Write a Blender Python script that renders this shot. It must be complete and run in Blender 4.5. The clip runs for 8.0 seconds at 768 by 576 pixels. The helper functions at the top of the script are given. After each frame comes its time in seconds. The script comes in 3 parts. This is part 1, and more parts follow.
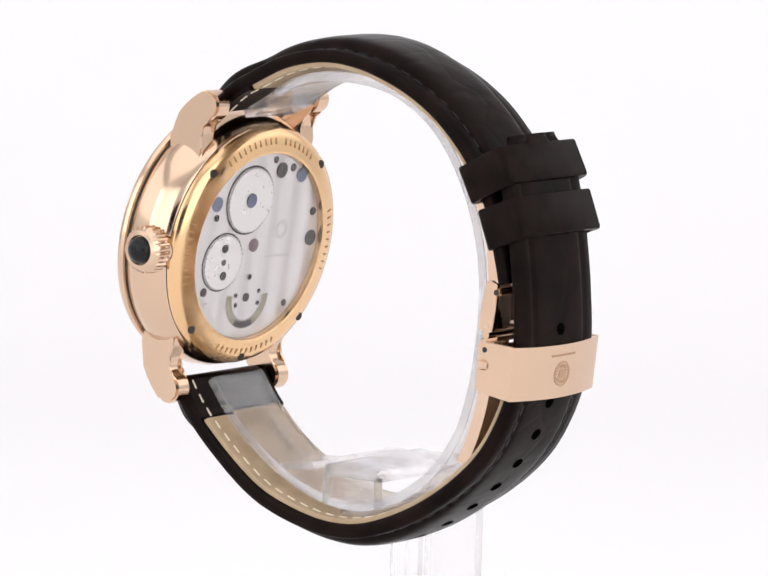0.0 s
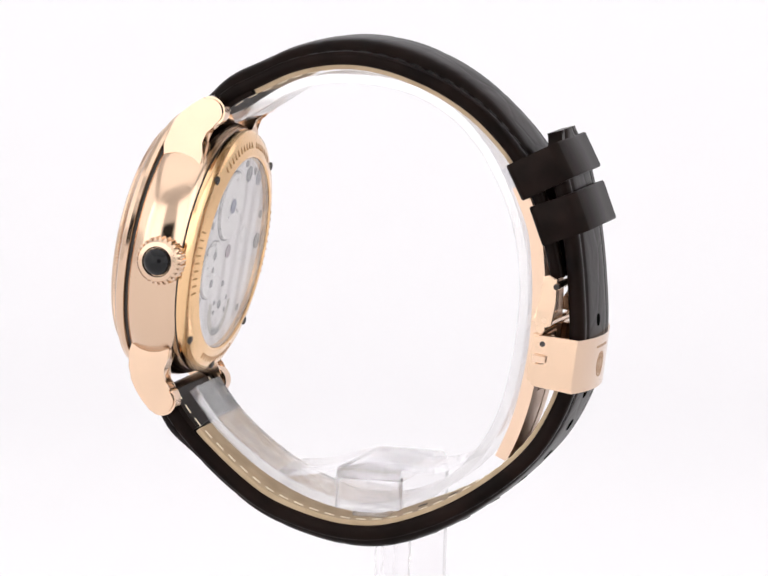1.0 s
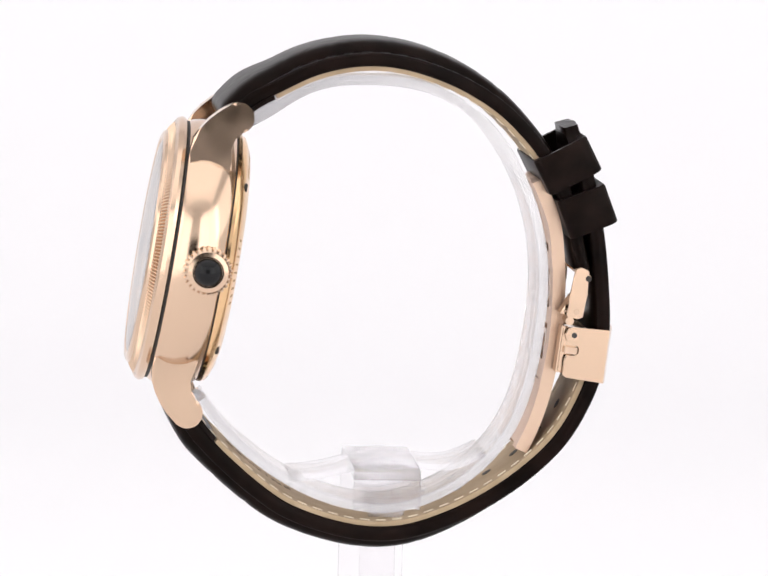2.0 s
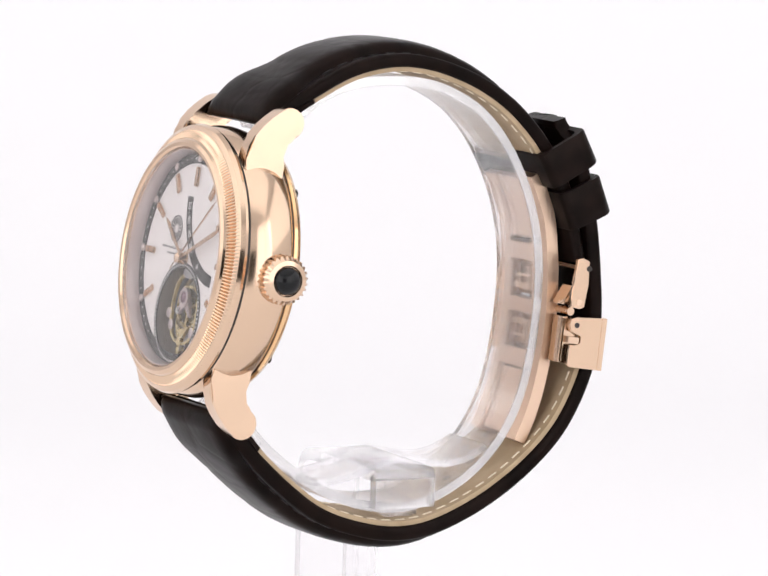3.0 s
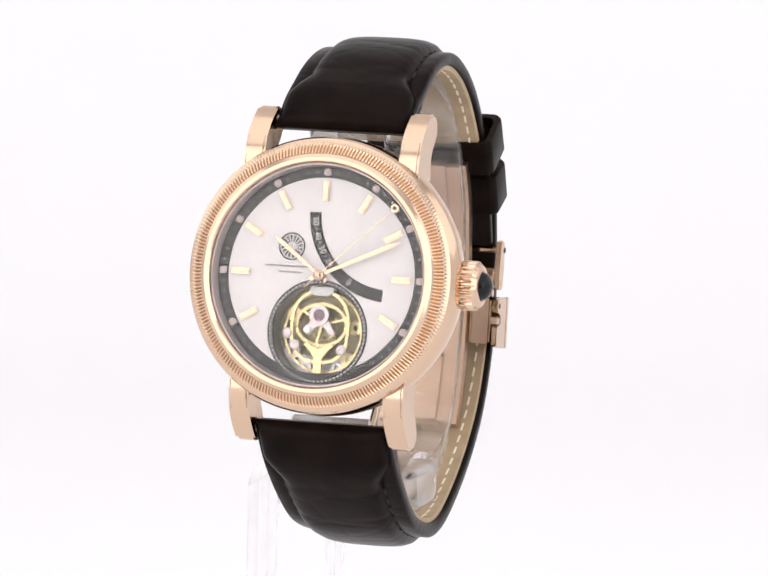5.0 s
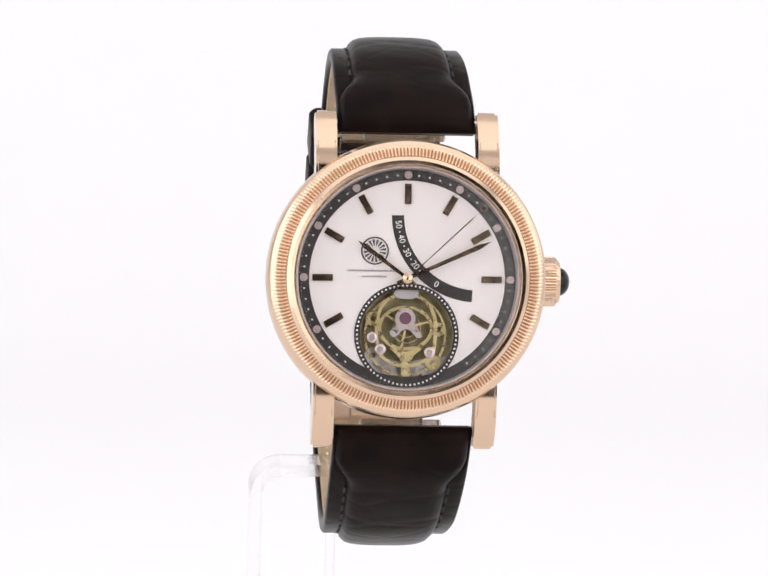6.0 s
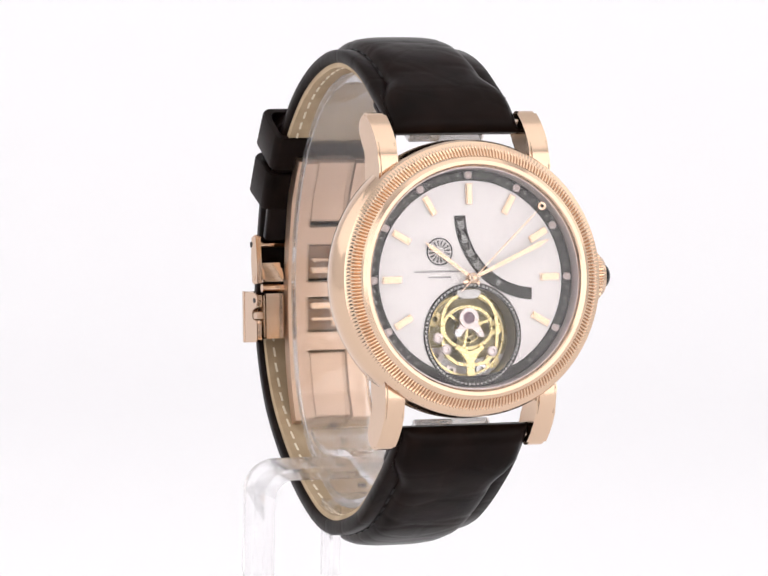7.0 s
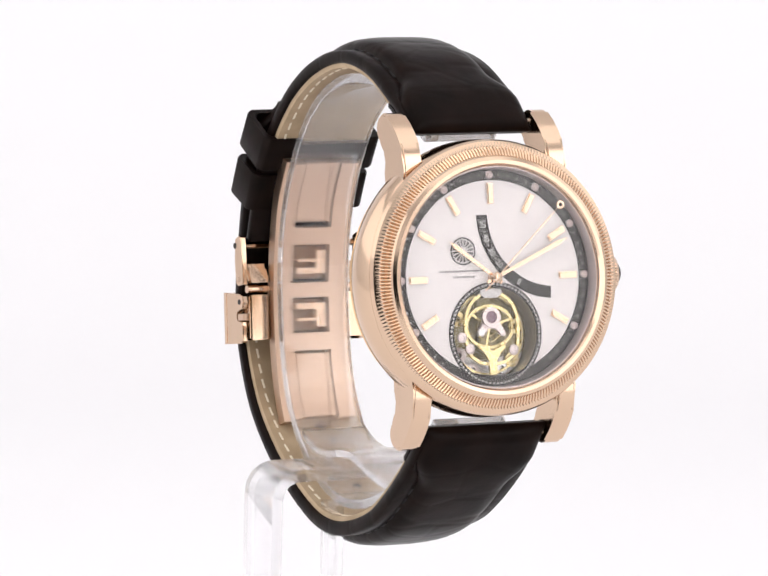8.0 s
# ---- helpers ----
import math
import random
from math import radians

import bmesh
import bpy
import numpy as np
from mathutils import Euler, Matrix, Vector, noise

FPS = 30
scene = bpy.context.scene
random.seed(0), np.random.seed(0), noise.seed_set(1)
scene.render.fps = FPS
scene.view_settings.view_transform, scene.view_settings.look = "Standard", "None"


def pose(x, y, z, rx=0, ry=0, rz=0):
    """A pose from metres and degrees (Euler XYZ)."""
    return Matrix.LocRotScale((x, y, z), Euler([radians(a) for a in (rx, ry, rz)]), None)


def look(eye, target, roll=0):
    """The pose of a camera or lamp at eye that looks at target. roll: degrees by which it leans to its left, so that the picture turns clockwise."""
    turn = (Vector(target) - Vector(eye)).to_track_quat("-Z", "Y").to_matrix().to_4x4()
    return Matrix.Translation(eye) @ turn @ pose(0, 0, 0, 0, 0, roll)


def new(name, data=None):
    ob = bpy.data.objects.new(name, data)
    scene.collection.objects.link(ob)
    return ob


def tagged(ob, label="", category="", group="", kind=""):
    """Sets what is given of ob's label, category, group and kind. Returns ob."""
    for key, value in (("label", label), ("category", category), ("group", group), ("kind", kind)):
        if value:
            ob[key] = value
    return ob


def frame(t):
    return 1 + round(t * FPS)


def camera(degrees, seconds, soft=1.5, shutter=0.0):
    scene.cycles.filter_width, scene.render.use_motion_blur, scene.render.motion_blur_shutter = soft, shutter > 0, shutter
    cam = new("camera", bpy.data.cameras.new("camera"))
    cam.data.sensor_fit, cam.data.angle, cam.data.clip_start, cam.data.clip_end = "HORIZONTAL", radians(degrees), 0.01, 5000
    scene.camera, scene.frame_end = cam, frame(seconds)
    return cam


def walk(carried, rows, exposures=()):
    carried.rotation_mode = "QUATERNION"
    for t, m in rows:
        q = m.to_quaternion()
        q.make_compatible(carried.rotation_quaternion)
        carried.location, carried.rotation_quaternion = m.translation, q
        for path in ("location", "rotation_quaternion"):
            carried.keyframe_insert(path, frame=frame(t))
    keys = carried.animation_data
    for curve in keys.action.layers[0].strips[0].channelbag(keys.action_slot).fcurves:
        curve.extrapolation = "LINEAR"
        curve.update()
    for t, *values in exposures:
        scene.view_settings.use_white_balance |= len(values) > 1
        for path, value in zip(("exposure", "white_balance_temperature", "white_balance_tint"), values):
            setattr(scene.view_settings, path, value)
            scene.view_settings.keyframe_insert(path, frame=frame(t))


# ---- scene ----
cam = camera(8.992, 8.0, soft=1.6)
EYE = (0.00048, -0.79357, 0.10124)
AIM = (0.00048, 0.0, 0.0)
walk(cam, [(0.0, look(EYE, AIM, 1.58)), (8.0, look(EYE, AIM, 1.58))])

# the turntable: degrees turned about the upright axis at the origin
TURN = [(0.0, 0.0), (0.5, 11.15), (1.0, 22.2), (1.5, 33.25), (2.25, 49.8), (3.0, 66.1), (3.5, 77.2), (4.0, 88.5),
        (4.75, 105.4), (5.5, 122.0), (6.0, 132.8), (6.5, 142.2), (7.0, 149.2), (7.5, 153.6), (8.0, 155.43)]
# the watch on the turntable: dial centre, and the ways to three o'clock, to twelve o'clock and out of the dial
DIAL = Vector((-0.02907, 0.02139, 0.00615))
TO3 = Vector((-0.62747, -0.77863, 0.00451))
TO12 = Vector((0.11934, -0.09045, 0.98873))
OUT = TO3.cross(TO12).normalized()
TO12 = OUT.cross(TO3)
SEAT = Matrix.Translation(DIAL) @ Matrix((TO3, TO12, OUT)).transposed().to_4x4()
FLOOR = -0.115

# ---- world and lights ----
world = bpy.data.worlds.new("studio")
scene.world = world
world.use_nodes = True
world.node_tree.nodes["Background"].inputs[0].default_value = (0.9, 0.93, 1.0, 1)
world.node_tree.nodes["Background"].inputs[1].default_value = 0.03


def softbox(name, eye, target, sx, sy, watts, colour=(1, 1, 1)):
    data = bpy.data.lights.new(name, "AREA")
    data.shape, data.size, data.size_y, data.energy, data.color = "RECTANGLE", sx, sy, watts, colour
    ob = new(name, data)
    ob.matrix_basis = look(eye, target)
    return ob


for name, eye, sx, sy, glow in (("softbox_left", (-0.97, 0.0, 0.34), 1.4, 0.95, 0.75), ("softbox_right", (0.97, 0.0, 0.34), 1.4, 0.95, 0.75), ("softbox_front_left", (-0.58, -0.76, 0.26), 0.8, 0.9, 1.5),
                                ("softbox_front_right", (0.58, -0.76, 0.26), 0.8, 0.9, 1.5), ("softbox_top", (0, -0.05, 0.95), 1.5, 1.3, 0.62)):
    softbox(name, eye, (0, 0, 0.1), sx, sy, glow * math.pi * sx * sy, (1.0, 0.99, 0.98))
scene.view_settings.exposure = 0.0


# ---- materials ----
def material(name, colour, rough=0.5, metal=0.0, spec=0.5, **more):
    m = bpy.data.materials.new(name)
    m.use_nodes = True
    b = m.node_tree.nodes["Principled BSDF"]
    b.inputs["Base Color"].default_value = (*colour, 1)
    b.inputs["Roughness"].default_value = rough
    b.inputs["Metallic"].default_value = metal
    b.inputs["Specular IOR Level"].default_value = spec
    for key, value in more.items():
        b.inputs[key.replace("_", " ")].default_value = value
    return m


def node(m, kind, **sets):
    n = m.node_tree.nodes.new(kind)
    for key, value in sets.items():
        if key.startswith("in_"):
            n.inputs[key[3:].replace("_", " ")].default_value = value
    return n


def wire(m, a, out, b, into):
    m.node_tree.links.new(a.outputs[out], b.inputs[into])


def coords(m, scale=(1, 1, 1)):
    tc, mp = node(m, "ShaderNodeTexCoord"), node(m, "ShaderNodeMapping")
    mp.inputs["Scale"].default_value = scale
    wire(m, tc, "Object", mp, "Vector")
    return mp


def vary(m, lo, hi, scale, stretch=(1, 1, 1), detail=4.0):
    """Base colour between two tones by noise."""
    b = m.node_tree.nodes["Principled BSDF"]
    nz = node(m, "ShaderNodeTexNoise", in_Scale=scale, in_Detail=detail)
    wire(m, coords(m, stretch), "Vector", nz, "Vector")
    ramp = node(m, "ShaderNodeValToRGB")
    ramp.color_ramp.elements[0].position, ramp.color_ramp.elements[1].position = 0.3, 0.7
    ramp.color_ramp.elements[0].color, ramp.color_ramp.elements[1].color = (*lo, 1), (*hi, 1)
    wire(m, nz, "Fac", ramp, "Fac")
    wire(m, ramp, "Color", b, "Base Color")
    return m


def rough_by_noise(m, lo, hi, scale):
    b = m.node_tree.nodes["Principled BSDF"]
    nz = node(m, "ShaderNodeTexNoise", in_Scale=scale, in_Detail=5.0)
    wire(m, coords(m), "Vector", nz, "Vector")
    mr = node(m, "ShaderNodeMapRange")
    mr.inputs["From Min"].default_value, mr.inputs["From Max"].default_value = 0.3, 0.7
    mr.inputs["To Min"].default_value, mr.inputs["To Max"].default_value = lo, hi
    wire(m, nz, "Fac", mr, "Value")
    wire(m, mr, "Result", b, "Roughness")
    return m


def bump(m, scale, strength, distance, stretch=(1, 1, 1), kind="noise"):
    b = m.node_tree.nodes["Principled BSDF"]
    if kind == "noise":
        tx = node(m, "ShaderNodeTexNoise", in_Scale=scale, in_Detail=1.5)
        out = "Fac"
    else:
        tx = node(m, "ShaderNodeTexVoronoi", in_Scale=scale, in_Randomness=0.75)
        tx.feature = "DISTANCE_TO_EDGE"
        out = "Distance"
    wire(m, coords(m, stretch), "Vector", tx, "Vector")
    bp = node(m, "ShaderNodeBump", in_Strength=strength, in_Distance=distance)
    if kind == "scales":
        mr = node(m, "ShaderNodeMapRange")
        mr.inputs["From Max"].default_value = 0.09
        wire(m, tx, out, mr, "Value")
        wire(m, mr, "Result", bp, "Height")
    else:
        wire(m, tx, out, bp, "Height")
    old = b.inputs["Normal"].links
    if old:
        m.node_tree.links.new(old[0].from_socket, bp.inputs["Normal"])
    wire(m, bp, "Normal", b, "Normal")
    return m


gold = rough_by_noise(material("polished_rose_gold", (0.67, 0.485, 0.35), 0.18, 1.0), 0.1, 0.19, 260)
gold_satin = bump(rough_by_noise(material("satin_rose_gold", (0.67, 0.49, 0.365), 0.35, 1.0), 0.3, 0.42, 500), 900, 0.1, 0.00003, (1, 0.05, 1))
gold_back = rough_by_noise(material("yellow_rose_gold", (0.80, 0.53, 0.29), 0.2, 1.0), 0.12, 0.26, 400)
brass = rough_by_noise(material("gilt_brass", (0.72, 0.59, 0.31), 0.25, 1.0), 0.2, 0.4, 900)
steel = rough_by_noise(material("polished_steel", (0.58, 0.56, 0.55), 0.25, 1.0), 0.2, 0.35, 900)
satin_steel = rough_by_noise(material("satin_steel", (0.45, 0.43, 0.42), 0.4, 1.0), 0.32, 0.48, 900)
rose_steel = rough_by_noise(material("rose_tinted_steel", (0.56, 0.48, 0.465), 0.3, 1.0), 0.26, 0.42, 900)
pale_rose = rough_by_noise(material("pale_rose_plating", (0.74, 0.65, 0.63), 0.4, 0.8), 0.35, 0.48, 900)
bronze = vary(rough_by_noise(material("brown_gilt_plate", (0.30, 0.25, 0.15), 0.4, 0.8), 0.3, 0.5, 900), (0.22, 0.18, 0.10), (0.36, 0.31, 0.19), 500)
olive = vary(material("olive_plate", (0.34, 0.31, 0.24), 0.4, 0.6), (0.26, 0.24, 0.18), (0.44, 0.40, 0.31), 600)
dark_steel = material("dark_steel", (0.06, 0.054, 0.054), 0.35, 1.0)
groove = material("dark_groove", (0.02, 0.015, 0.012), 0.6)
leather = material("dark_brown_alligator_leather", (0.007, 0.005, 0.0045), 0.3, 0.0, 0.05)
vary(leather, (0.0036, 0.002, 0.0016), (0.011, 0.0056, 0.0043), 160)
bump(leather, 130, 0.05, 0.0006, (0.8, 1.0, 1.0), "scales")
bump(leather, 240, 0.25, 0.0004)
bump(leather, 1500, 0.3, 0.00004)
leather_plain = material("dark_brown_smooth_leather", (0.006, 0.0045, 0.004), 0.36, 0.0, 0.05)
vary(leather_plain, (0.005, 0.003, 0.0024), (0.012, 0.0068, 0.0055), 300)
bump(leather_plain, 1500, 0.3, 0.00004)
tan = material("tan_calf_lining", (0.50, 0.36, 0.21), 0.6, 0.0, 0.3)
vary(tan, (0.37, 0.27, 0.165), (0.48, 0.36, 0.235), 220)
bump(tan, 2000, 0.4, 0.00004)
cream = material("cream_thread", (0.80, 0.72, 0.58), 0.7)
thread = material("black_thread", (0.012, 0.011, 0.011), 0.6)
silver_dial = material("silver_white_dial", (0.80, 0.78, 0.77), 0.35, 0.0, 0.5)
vary(silver_dial, (0.72, 0.675, 0.665), (0.78, 0.735, 0.725), 420)
ring_black = vary(material("anthracite_print", (0.035, 0.031, 0.030), 0.5, 0.0, 0.25), (0.028, 0.025, 0.024), (0.045, 0.04, 0.038), 700)
ink = material("dark_grey_ink", (0.06, 0.055, 0.055), 0.6)
faint = material("pale_grey_ink", (0.64, 0.625, 0.615), 0.45, 0.7)
white_print = material("white_print", (0.75, 0.73, 0.72), 0.6)
pale_print = material("pale_print", (0.6, 0.58, 0.57), 0.6)
onyx = material("black_onyx", (0.005, 0.005, 0.006), 0.12, 0.0, 0.25)
ruby = material("violet_ruby", (0.17, 0.09, 0.12), 0.12, 0.0, 0.6)
blue = material("blued_steel", (0.15, 0.165, 0.25), 0.3, 0.8)


def clear(name, tint, gloss=0.03, least=0.04, rise=5.0):
    """A clear pane or sheet: light goes straight through, and it shines more at a grazing look."""
    m = bpy.data.materials.new(name)
    m.use_nodes = True
    nt = m.node_tree
    nt.nodes.remove(nt.nodes["Principled BSDF"])
    thru, shine, mix = node(m, "ShaderNodeBsdfTransparent"), node(m, "ShaderNodeBsdfGlossy"), node(m, "ShaderNodeMixShader")
    thru.inputs["Color"].default_value = (*tint, 1)
    shine.inputs["Roughness"].default_value = gloss
    lw, pw, ad = node(m, "ShaderNodeLayerWeight"), node(m, "ShaderNodeMath"), node(m, "ShaderNodeMath")
    pw.operation, ad.operation = "POWER", "MULTIPLY_ADD"
    pw.inputs[1].default_value, ad.inputs[1].default_value, ad.inputs[2].default_value = rise, 0.98 - least, least
    wire(m, lw, "Facing", pw, 0)
    wire(m, pw, "Value", ad, 0)
    wire(m, ad, "Value", mix, 0)
    nt.links.new(thru.outputs[0], mix.inputs[1])
    nt.links.new(shine.outputs[0], mix.inputs[2])
    nt.links.new(mix.outputs[0], nt.nodes["Material Output"].inputs["Surface"])
    return m


glass = clear("sapphire_glass", (0.99, 0.985, 0.985), 0.0, 0.026, 4.0)


def clear_solid(name, tint, rough, bent=0.55):
    """Solid clear plastic: part of the light is bent, part goes straight through."""
    m = material(name, tint, rough, 0.0, 0.5, Transmission_Weight=1.0, IOR=1.49)
    thru, mix = node(m, "ShaderNodeBsdfTransparent"), node(m, "ShaderNodeMixShader")
    thru.inputs["Color"].default_value = (0.975, 0.97, 0.975, 1)
    mix.inputs[0].default_value = bent
    wire(m, thru, 0, mix, 1)
    wire(m, m.node_tree.nodes["Principled BSDF"], 0, mix, 2)
    wire(m, mix, 0, m.node_tree.nodes["Material Output"], "Surface")
    return m


acrylic = clear_solid("clear_acrylic", (0.99, 0.985, 0.99), 0.03)
bright_edge = clear("bright_polished_edge", (0.965, 0.96, 0.96), 0.15, 0.26)
cuff_acrylic = clear_solid("clear_cuff_acrylic", (0.985, 0.98, 0.985), 0.0, 0.66)
acrylic_edge = clear_solid("polished_acrylic_edge", (0.985, 0.98, 0.985), 0.15, 0.75)
white_cloth = material("white_cloth", (0.86, 0.855, 0.865), 0.9, 0.0, 0.1)
vary(white_cloth, (0.85, 0.845, 0.855), (0.87, 0.865, 0.875), 30)
dark_cloth = material("dark_cloth", (0.04, 0.038, 0.036), 0.9, 0.0, 0.1)
# the sweep emits a little itself, added to lift the background to white
white_glow = material("self_lit_white_sweep", (0.86, 0.85, 0.865), 0.9, 0.0, 0.1, Emission_Color=(1.0, 0.985, 1.0, 1), Emission_Strength=0.055)

# striped bridge plate of the movement
striped = rough_by_noise(material("striped_rhodium_plate", (0.74, 0.72, 0.715), 0.4, 0.6), 0.3, 0.45, 700)
w = node(striped, "ShaderNodeTexWave", in_Scale=62.0, in_Distortion=0.0)
wire(striped, coords(striped), "Vector", w, "Vector")
wb = node(striped, "ShaderNodeBump", in_Strength=0.5, in_Distance=0.0006)
wire(striped, w, "Fac", wb, "Height")
wire(striped, wb, "Normal", striped.node_tree.nodes["Principled BSDF"], "Normal")


# ---- builders: meshes are drawn in millimetres ----
MM = Matrix.Scale(0.001, 4)


def smooth(me, angle=35):
    if not angle:
        return
    me.shade_smooth()
    me.set_sharp_from_angle(angle=radians(angle))


def mesh_of(name, bm, mat, angle=35, recalc=True):
    if recalc:
        bmesh.ops.recalc_face_normals(bm, faces=bm.faces[:])
    me = bpy.data.meshes.new(name)
    bm.to_mesh(me)
    bm.free()
    me.transform(MM)
    me.materials.append(mat)
    smooth(me, angle)
    return me


def part(name, bm, mat, parent=None, label="", angle=35, recalc=True):
    ob = new(name, mesh_of(name, bm, mat, angle, recalc))
    ob.parent = parent
    return tagged(ob, label)


def piece(name, me, parent, m):
    """One more object on a shared mesh; m in millimetres."""
    ob = new(name, me)
    ob.parent = parent
    ob.matrix_basis = Matrix.Translation(m.translation * 0.001) @ m.to_3x3().to_4x4()
    return ob


def lathe(profile, segs=96, closed=False, bm=None, wobble=None):
    """Turns (radius, height) points about z."""
    bm = bm or bmesh.new()
    rings = []
    for k in range(segs):
        a = 2 * math.pi * k / segs
        row = []
        for i, (r, z) in enumerate(profile):
            if wobble:
                r, z = wobble(i, k, r, z)
            row.append(bm.verts.new((r * math.sin(a), r * math.cos(a), z)))
        rings.append(row)
    n = len(profile)
    for k in range(segs):
        a, b = rings[k], rings[(k + 1) % segs]
        for i in range(n if closed else n - 1):
            j = (i + 1) % n
            bm.faces.new((a[i], b[i], b[j], a[j]))
    if not closed:
        for i, flip in ((0, False), (n - 1, True)):
            if profile[i][0] > 1e-6:
                ring = [r[i] for r in rings]
                bm.faces.new(ring if flip else ring[::-1])
    bmesh.ops.remove_doubles(bm, verts=bm.verts[:], dist=1e-5)
    return bm


def prism(outline, z0, z1, bm=None, bevel=0.0):
    """An outline in (x, y) made solid from z0 to z1."""
    bm = bm or bmesh.new()
    lo = [bm.verts.new((x, y, z0)) for x, y in outline]
    hi = [bm.verts.new((x, y, z1)) for x, y in outline]
    n = len(outline)
    faces = [bm.faces.new(hi), bm.faces.new(lo[::-1])]
    for i in range(n):
        faces.append(bm.faces.new((lo[i], lo[(i + 1) % n], hi[(i + 1) % n], hi[i])))
    if bevel:
        es = [e for e in bm.edges if e.verts[0] in lo + hi and abs(e.verts[0].co.z - e.verts[1].co.z) < 1e-6]
        bmesh.ops.bevel(bm, geom=es, offset=bevel, segments=2, affect="EDGES", clamp_overlap=True)
    return bm


def side_prism(outline, x0, x1, bm=None, bevel=0.0):
    """An outline in (y, z) made solid from x0 to x1."""
    one = prism(outline, x0, x1, None, bevel)
    one.transform(Matrix(((0, 0, 1, 0), (1, 0, 0, 0), (0, 1, 0, 0), (0, 0, 0, 1))))
    if bm is None:
        return one
    tmp = bpy.data.meshes.new("tmp")
    one.to_mesh(tmp)
    one.free()
    bm.from_mesh(tmp)
    bpy.data.meshes.remove(tmp)
    return bm


def box(x0, x1, y0, y1, z0, z1, bm=None, bevel=0.0):
    return prism([(x0, y0), (x1, y0), (x1, y1), (x0, y1)], z0, z1, bm, bevel)


def disc(x, y, r, z0, z1, segs=24, bm=None, bevel=0.0):
    return prism([(x + r * math.cos(2 * math.pi * k / segs), y + r * math.sin(2 * math.pi * k / segs)) for k in range(segs)], z0, z1, bm, bevel)


def annulus(x, y, r0, r1, z0, z1, segs=48, bm=None, a0=0.0, a1=360.0):
    """A flat ring, or a sector of one, of degrees a0 to a1 from the x axis."""
    bm = bm or bmesh.new()
    full = a1 - a0 >= 359.9
    n = segs if full else segs + 1
    rows = []
    for k in range(n):
        a = radians(a0 + (a1 - a0) * k / segs)
        c, s = math.cos(a), math.sin(a)
        rows.append([bm.verts.new((x + r * c, y + r * s, z)) for r, z in ((r0, z0), (r1, z0), (r1, z1), (r0, z1))])
    for k in range(segs):
        a, b = rows[k], rows[(k + 1) % n]
        for i in range(4):
            bm.faces.new((a[i], a[(i + 1) % 4], b[(i + 1) % 4], b[i]))
    if not full:
        bm.faces.new(rows[0])
        bm.faces.new(rows[-1][::-1])
    return bm


def spline(points, step):
    """Even steps along a smooth line through (y, z) points: places, ways and lengths."""
    p = [np.array(q, float) for q in points]
    p = [2 * p[0] - p[1]] + p + [2 * p[-1] - p[-2]]
    fine = []
    for i in range(1, len(p) - 2):
        for k in range(24):
            t = k / 24
            fine.append(0.5 * (2 * p[i] + (p[i + 1] - p[i - 1]) * t + (2 * p[i - 1] - 5 * p[i] + 4 * p[i + 1] - p[i + 2]) * t * t
                               + (3 * p[i] - p[i - 1] - 3 * p[i + 1] + p[i + 2]) * t ** 3))
    fine.append(p[-2])
    fine = np.array(fine)
    run = np.concatenate([[0], np.cumsum(np.hypot(*np.diff(fine, axis=0).T))])
    n = max(2, int(round(run[-1] / step)))
    s = np.linspace(0, run[-1], n + 1)
    q = np.stack([np.interp(s, run, fine[:, i]) for i in (0, 1)], 1)
    for _ in range(3):
        q[1:-1] = 0.25 * q[:-2] + 0.5 * q[1:-1] + 0.25 * q[2:]
    d = np.gradient(q, axis=0)
    d /= np.hypot(*d.T)[:, None]
    nrm = np.stack([d[:, 1], -d[:, 0]], 1)
    mid = np.array((-2.0, -38.0))
    flip = ((q - mid) * nrm).sum(1) < 0
    nrm[flip] *= -1
    return q, d, nrm, s


def step(x, a, b):
    t = min(1.0, max(0.0, (x - a) / (b - a)))
    return t * t * (3 - 2 * t)


def band(line, section, bm=None):
    """Sweeps along a spline a closed section: section(s) gives (x, height) points."""
    bm = bm or bmesh.new()
    q, d, nrm, s = line
    rows = []
    for k in range(len(s)):
        rows.append([bm.verts.new((x, q[k][0] + h * nrm[k][0], q[k][1] + h * nrm[k][1])) for x, h in section(s[k])])
    n = len(rows[0])
    for a, b in zip(rows, rows[1:]):
        for i in range(n):
            bm.faces.new((a[i], a[(i + 1) % n], b[(i + 1) % n], b[i]))
    bm.faces.new(rows[0][::-1])
    bm.faces.new(rows[-1])
    return bm


def cut(line, a, b):
    """The stretch of a spline between two lengths."""
    q, d, nrm, s = line
    k = (s >= a - 1e-6) & (s <= b + 1e-6)
    return q[k], d[k], nrm[k], s[k]


def rect(x0, x1, h0, h1):
    return lambda s: [(x0, h0), (x1, h0), (x1, h1), (x0, h1)]


def at(line, s0, x, h, spin=0.0):
    """Pose on a band: local x along it, y across it, z outwards."""
    q, d, nrm, s = line
    y, z = (np.interp(s0, s, q[:, i]) for i in (0, 1))
    t = Vector((0, np.interp(s0, s, d[:, 0]), np.interp(s0, s, d[:, 1]))).normalized()
    n = Vector((0, np.interp(s0, s, nrm[:, 0]), np.interp(s0, s, nrm[:, 1]))).normalized()
    b = n.cross(t)
    m = Matrix((t, b, n)).transposed().to_4x4()
    m.translation = Vector((x, y, z)) + n * h
    return m @ pose(0, 0, 0, 0, 0, spin)


